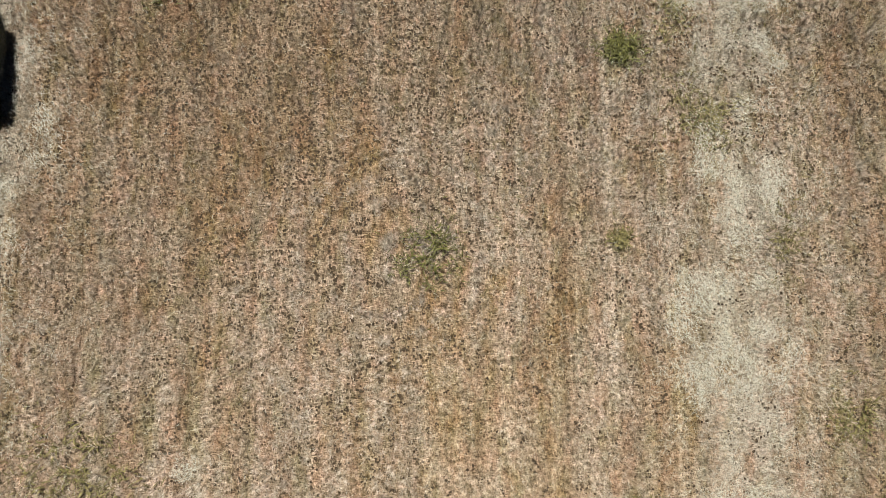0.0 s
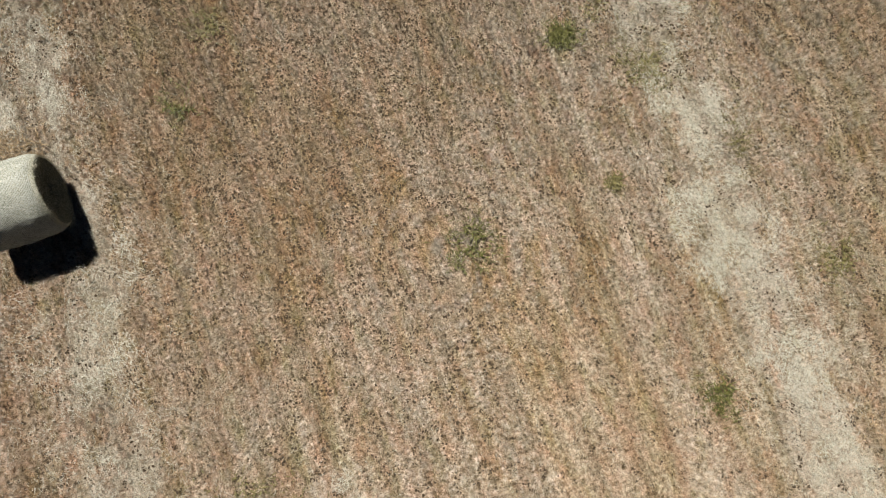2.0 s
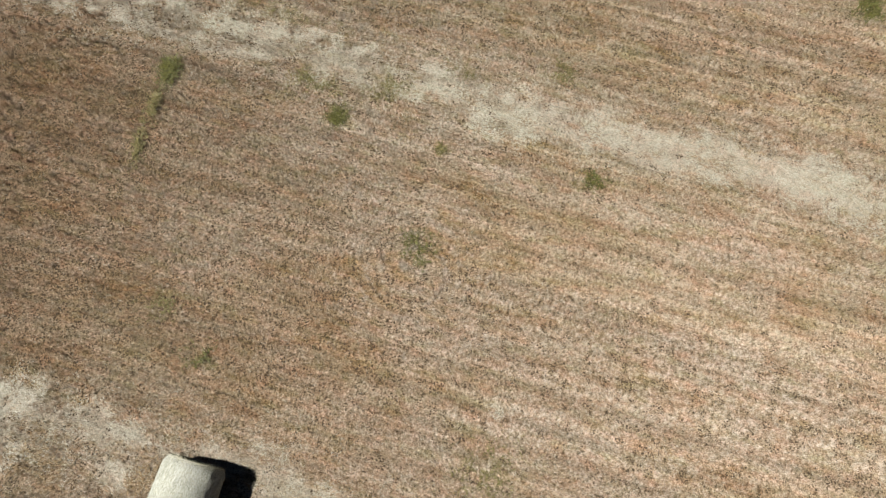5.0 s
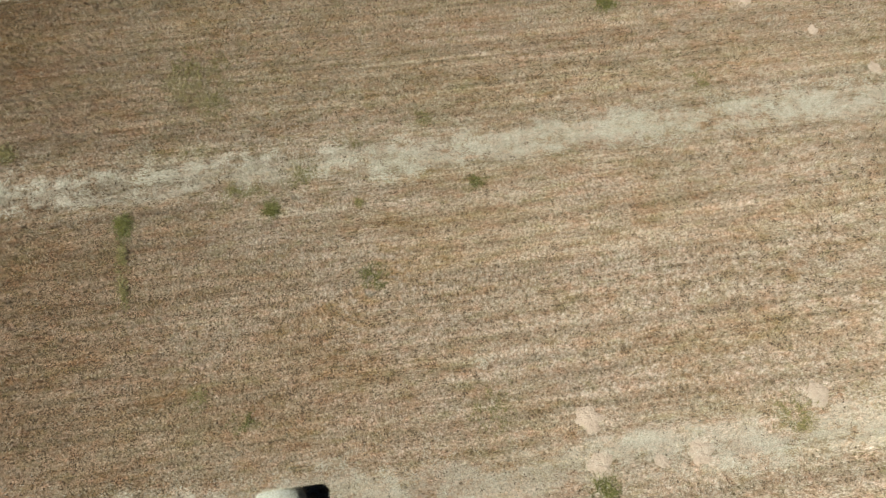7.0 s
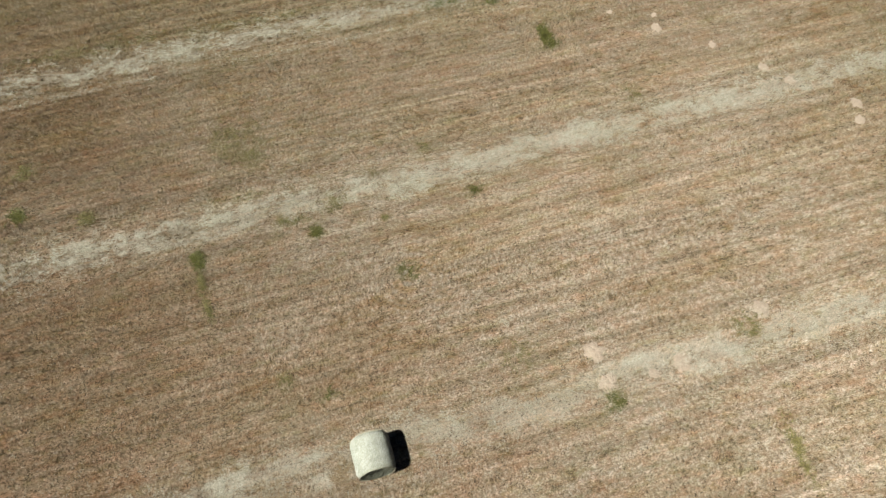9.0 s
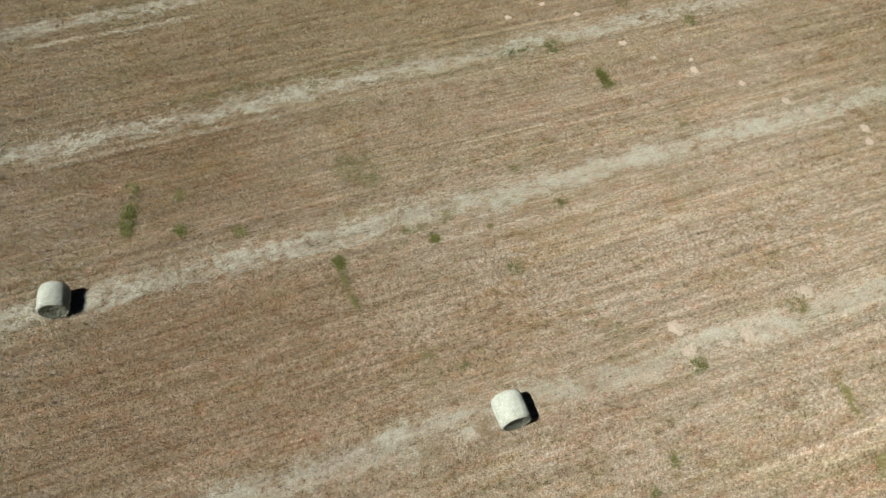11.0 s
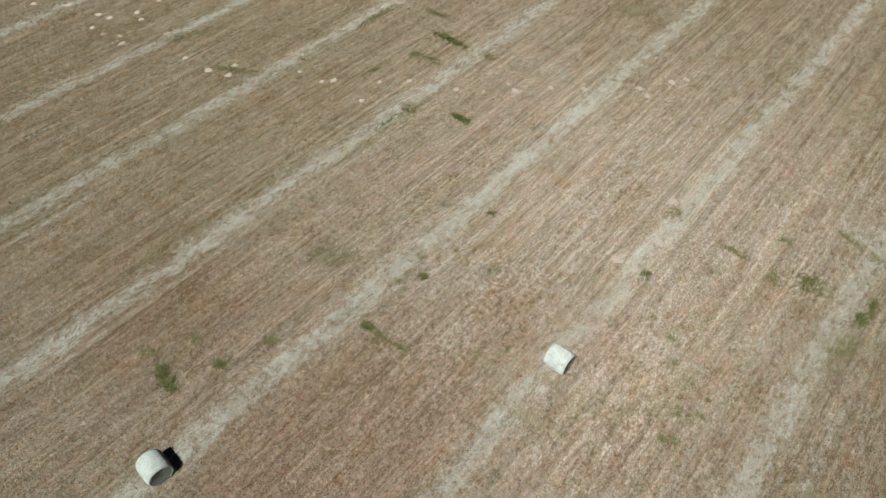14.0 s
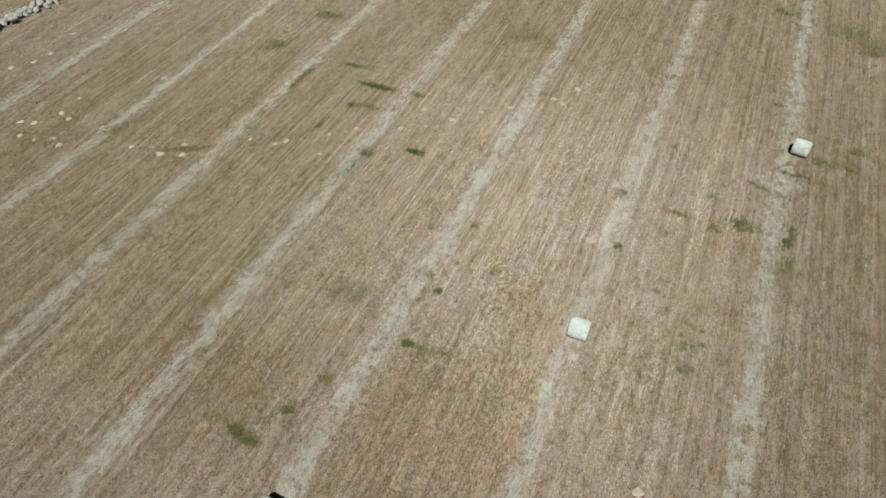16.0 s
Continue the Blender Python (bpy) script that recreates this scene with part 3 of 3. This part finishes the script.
FAR_GREEN = (
    (8.36, 16.58, 1.7, 0.3, -6, 0.3, 330), (10.4, -9.4, 1.3, 0.32, 0, 0.26, 300), (9.88, -9.52, 0.5, 0.3, 20, 0.2, 120), (17.5, -16.65, 2.9, 0.35, 0, 0.3, 460),
    (6.94, 14.24, 0.6, 0.4, 20, 0.22, 130), (-14.0, -10.8, 1.4, 0.9, 30, 0.24, 300), (-17.0, -17.97, 1.5, 0.3, 0, 0.26, 180), (-17.38, -10.7, 2.0, 0.35, 84, 0.28, 300),
    (13.78, -7.84, 0.8, 0.6, 30, 0.22, 180), (14.12, -5.4, 2.1, 0.25, 91, 0.22, 180),
)
NEAR_OLIVE = (
    (1.6, 7.52, 1.2, 0.16, 4, 0.2, 170), (0.5, 7.40, 0.9, 0.14, 8, 0.18, 110), (3.55, 4.0, 0.8, 0.5, 60, 0.16, 190), (3.93, 1.9, 0.7, 0.5, 80, 0.16, 150),
    (2.64, 0.28, 0.16, 0.14, 0, 0.14, 70), (5.62, -2.08, 0.45, 0.4, 0, 0.16, 130), (-2.95, 5.22, 0.6, 0.4, 20, 0.15, 120), (-4.4, -2.75, 1.1, 0.8, 60, 0.16, 300),
    (5.3, 5.5, 2.5, 0.3, 85, 0.15, 150), (3.5, 3.0, 1.8, 0.3, 95, 0.14, 140), (4.9, 0.2, 1.2, 0.25, 92, 0.14, 90),
)
FAR_OLIVE = (
    (6.0, 11.6, 0.6, 0.4, 40, 0.22, 130), (9.16, 14.13, 0.7, 0.5, 10, 0.2, 130), (10.36, 16.22, 0.8, 0.4, 30, 0.2, 120), (-9.8, -10.28, 2.2, 0.2, -8, 0.22, 280),
    (-5.6, -10.9, 1.0, 0.5, 30, 0.22, 200), (15.95, 11.0, 8.0, 0.5, 91, 0.17, 420), (15.7, 3.0, 7.0, 0.4, 89, 0.16, 300), (19.3, -9.9, 1.9, 0.22, 92, 0.24, 200),
    (18.3, -13.3, 0.9, 0.6, 10, 0.22, 150), (16.7, -13.65, 2.0, 0.5, 0, 0.2, 220),
)
BROAD_OLIVE = (
    (8.5, 5.5, 2.4, 1.8, 20, 0.17, 620), (7.3, 4.8, 1.6, 1.2, 60, 0.17, 300), (-17.17, -7.5, 2.6, 1.0, 88, 0.2, 420), (-12.56, -9.75, 1.3, 1.0, 10, 0.2, 260),
    (5.89, -11.8, 0.9, 0.6, 0, 0.18, 140), (28.0, -26.5, 2.6, 1.0, 10, 0.3, 260), (30.0, -19.5, 3.0, 1.0, 60, 0.3, 260), (20.9, -19.0, 2.0, 0.3, 4, 0.26, 160),
    (8.3, -30.3, 4.5, 2.2, 20, 0.22, 380), (-22.7, -40.5, 3.0, 2.0, 10, 0.3, 220), (-21.5, -22.8, 1.6, 0.7, 30, 0.24, 140), (13.5, -16.76, 0.9, 0.5, 10, 0.2, 120),
)
LAST_OLIVE = (
    (24.6, -15.2, 3.2, 0.3, 90, 0.24, 220), (27.7, -2.65, 3.6, 0.35, 28, 0.24, 280), (-11.9, -12.97, 0.7, 0.3, 10, 0.2, 100), (-14.49, -15.63, 1.6, 0.25, -20, 0.22, 140),
    (-15.25, -10.5, 0.7, 0.4, 20, 0.2, 110), (52.0, -3.0, 4.5, 2.5, 70, 0.35, 320), (34.5, -3.0, 3.0, 0.8, 60, 0.24, 260),
)
ROUND_BALE_OLIVE = (
    (-19.17, -20.27, 1.3, 0.6, 10, 0.22, 180), (-21.0, -20.3, 1.2, 0.7, 40, 0.22, 180), (-18.98, -17.6, 1.0, 0.7, 0, 0.2, 150), (-16.59, -15.02, 0.9, 0.5, 20, 0.18, 120),
    (-15.35, -27.1, 0.9, 0.5, 10, 0.22, 110), (-14.5, -44.5, 2.2, 1.0, 0, 0.28, 180), (-20.6, -42.3, 4.0, 2.4, 20, 0.28, 320), (-22.3, -39.0, 2.0, 1.0, 30, 0.26, 160),
)
SPRIGS = (
    (-10.0, -2.4, 0.5, 0.3, -50, 0.17, 80), (-12.4, 1.25, 0.5, 0.4, 20, 0.18, 100), (-13.1, -0.35, 0.4, 0.3, 60, 0.17, 80), (-13.0, 1.2, 0.35, 0.25, 0, 0.16, 70), (-13.35, 0.8, 0.4, 0.3, 30, 0.17, 80),
    (-13.0, 2.75, 0.35, 0.3, 80, 0.16, 70), (-12.9, 9.25, 0.5, 0.3, 10, 0.17, 80), (-12.5, 3.05, 0.3, 0.25, 0, 0.16, 60), (-10.85, -1.15, 0.4, 0.25, -40, 0.16, 70), (-12.1, -1.4, 0.4, 0.3, 20, 0.16, 70),
)
RUSTY = (
    (-6.6, 3.95, 1.0, 0.8, 70, 0.16, 230), (-6.8, 6.3, 1.3, 0.7, 90, 0.16, 200), (38.6, 0.4, 2.8, 1.5, 40, 0.25, 420), (49.8, -1.0, 4.0, 1.6, 150, 0.3, 420),
)
for first, rows, material, label in (
    (100, NEAR_GREEN, GREEN, FRESH), (110, FAR_GREEN, GREEN, FRESH), (130, NEAR_OLIVE, OLIVE, DULL), (145, FAR_OLIVE, OLIVE, DULL), (160, BROAD_OLIVE, OLIVE, DULL), (175, LAST_OLIVE, OLIVE, DULL), (190, RUSTY, RUSSET, DRY), (200, ROUND_BALE_OLIVE, OLIVE, DULL), (210, SPRIGS, GREEN, FRESH),
):
    for n, row in enumerate(rows):
        make_weed(*row, material, label, first + n)


def make_green_shoots():
    """Young shoots between the dry stalks, thickest along the edges of the raked rows."""
    rng = np.random.RandomState(14)
    x, y = spread(420000, 8.0, 1.0, rng)
    edge = np.exp(-((np.min([np.abs(np.abs(x - at) - 0.9) for at in SWATHS[2:6]], axis=0) / 0.45) ** 2))
    lush = 0.5 * drift(x * 0.55, y * 0.35, 95) + 0.3 * drift(x * 2.3, y * 1.7, 96) + 0.2 * drift(x * 6, y * 5, 97)
    keep = rng.rand(len(x)) < np.clip((lush + 0.09 * edge - 0.62) * 5, 0, 0.8)
    x, y = x[keep], y[keep]
    which = np.repeat(np.arange(len(x)), 5)
    n, f = len(which), np.maximum(1.0, np.hypot(x - HEART[0], y - HEART[1]) / 8.0)[which]
    base = np.stack([x[which] + 0.02 * f * rng.randn(n), y[which] + 0.02 * f * rng.randn(n), np.full(n, -0.004)], 1)
    return sheet("green_shoots", blades(base, rng.rand(n) * 2 * np.pi, 0.3 + 0.8 * rng.rand(n), (0.06 + 0.07 * rng.rand(n)) * f**0.35, (0.0035 + 0.004 * rng.rand(n)) * f**0.8), 3, OLIVE)


tagged(make_green_shoots(), "sparse olive green shoots sprouting between dry stubble", "grass", kind="stuff")


# ---- mounds of pale earth ----
def make_mound(x, y, radius, seed):
    bm = bmesh.new()
    rng, around, levels = random.Random(seed), 26, 6
    squeeze, turn = 0.75 + 0.25 * rng.random(), rng.random() * 3.14
    rings = []
    for i in range(1, levels + 1):
        ring = []
        for k in range(around):
            a = 2 * math.pi * k / around
            edge = 1 + 0.5 * noise.noise(Vector((math.cos(a) * 1.5 + seed, math.sin(a) * 1.5, 0))) + 0.14 * noise.noise(Vector((math.cos(a) * 5, math.sin(a) * 5, seed)))
            r = radius * edge * i / levels
            px, py = r * math.cos(a), r * math.sin(a) * squeeze
            h = radius * 0.16 * (1 - (i / levels) ** 2) + 0.02 * noise.noise(Vector((px * 9, py * 9, seed)))
            ring.append(bm.verts.new((px * math.cos(turn) - py * math.sin(turn), px * math.sin(turn) + py * math.cos(turn), h if i < levels else -0.01)))
        rings.append(ring)
    top = bm.verts.new((0, 0, radius * 0.16))
    for k in range(around):
        bm.faces.new((top, rings[0][k - 1], rings[0][k]))
    for p, q in zip(rings, rings[1:]):
        for k in range(around):
            bm.faces.new((p[k - 1], q[k - 1], q[k], p[k]))
    ob = part("earth_mound", bm, MOUND)
    ob.location = (x, y, 0)
    return tagged(ob, "low mound of pale sandy earth in the stubble", "earth mound", "earth mounds")


for n, (x, y, radius) in enumerate(MOUNDS + SMALL_MOUNDS + FAR_MOUNDS):
    make_mound(x, y, radius * (0.7 if x > 6 else 1.0), 300 + n)


# ---- rubble wall at the field's edge ----
def stone_mesh(seed):
    bm = bmesh.new()
    bmesh.ops.create_icosphere(bm, subdivisions=2, radius=1.0)
    for v in bm.verts:
        p = v.co.copy()
        v.co = p * (1 + 0.3 * noise.noise(p * 1.1 + Vector((seed, 0, 0))) + 0.1 * noise.noise(p * 3 + Vector((seed, 4, 0))))
        v.co.z *= 0.62
    me = bpy.data.meshes.new("stone")
    bm.to_mesh(me)
    bm.free()
    me.materials.append(STONE)
    return me


def make_wall():
    rng = random.Random(5)
    shapes = [stone_mesh(k) for k in range(6)]
    wall = tagged(new("rubble_wall"), "low tumbled wall of pale limestone rubble along the field", "stone wall")
    wall.location = (57.8, -16.0, 0)
    for k in range(290):
        along = -22 + 34 * k / 290
        x = 0.035 * along + 0.4 * math.sin(along * 0.5) + rng.gauss(0, 0.38)
        size = rng.uniform(0.2, 0.46)
        stone = new("stone", shapes[k % 6])
        stone.parent = wall
        stone.matrix_local = pose(x, along + rng.uniform(-0.1, 0.1), size * 0.5 + max(0, 0.45 - abs(x - 0.035 * along) * 0.5) * rng.random(), rng.uniform(0, 50), rng.uniform(0, 50), rng.uniform(0, 360)) @ Matrix.Diagonal((size * rng.uniform(0.9, 1.4), size, size, 1))
    return wall


make_wall()
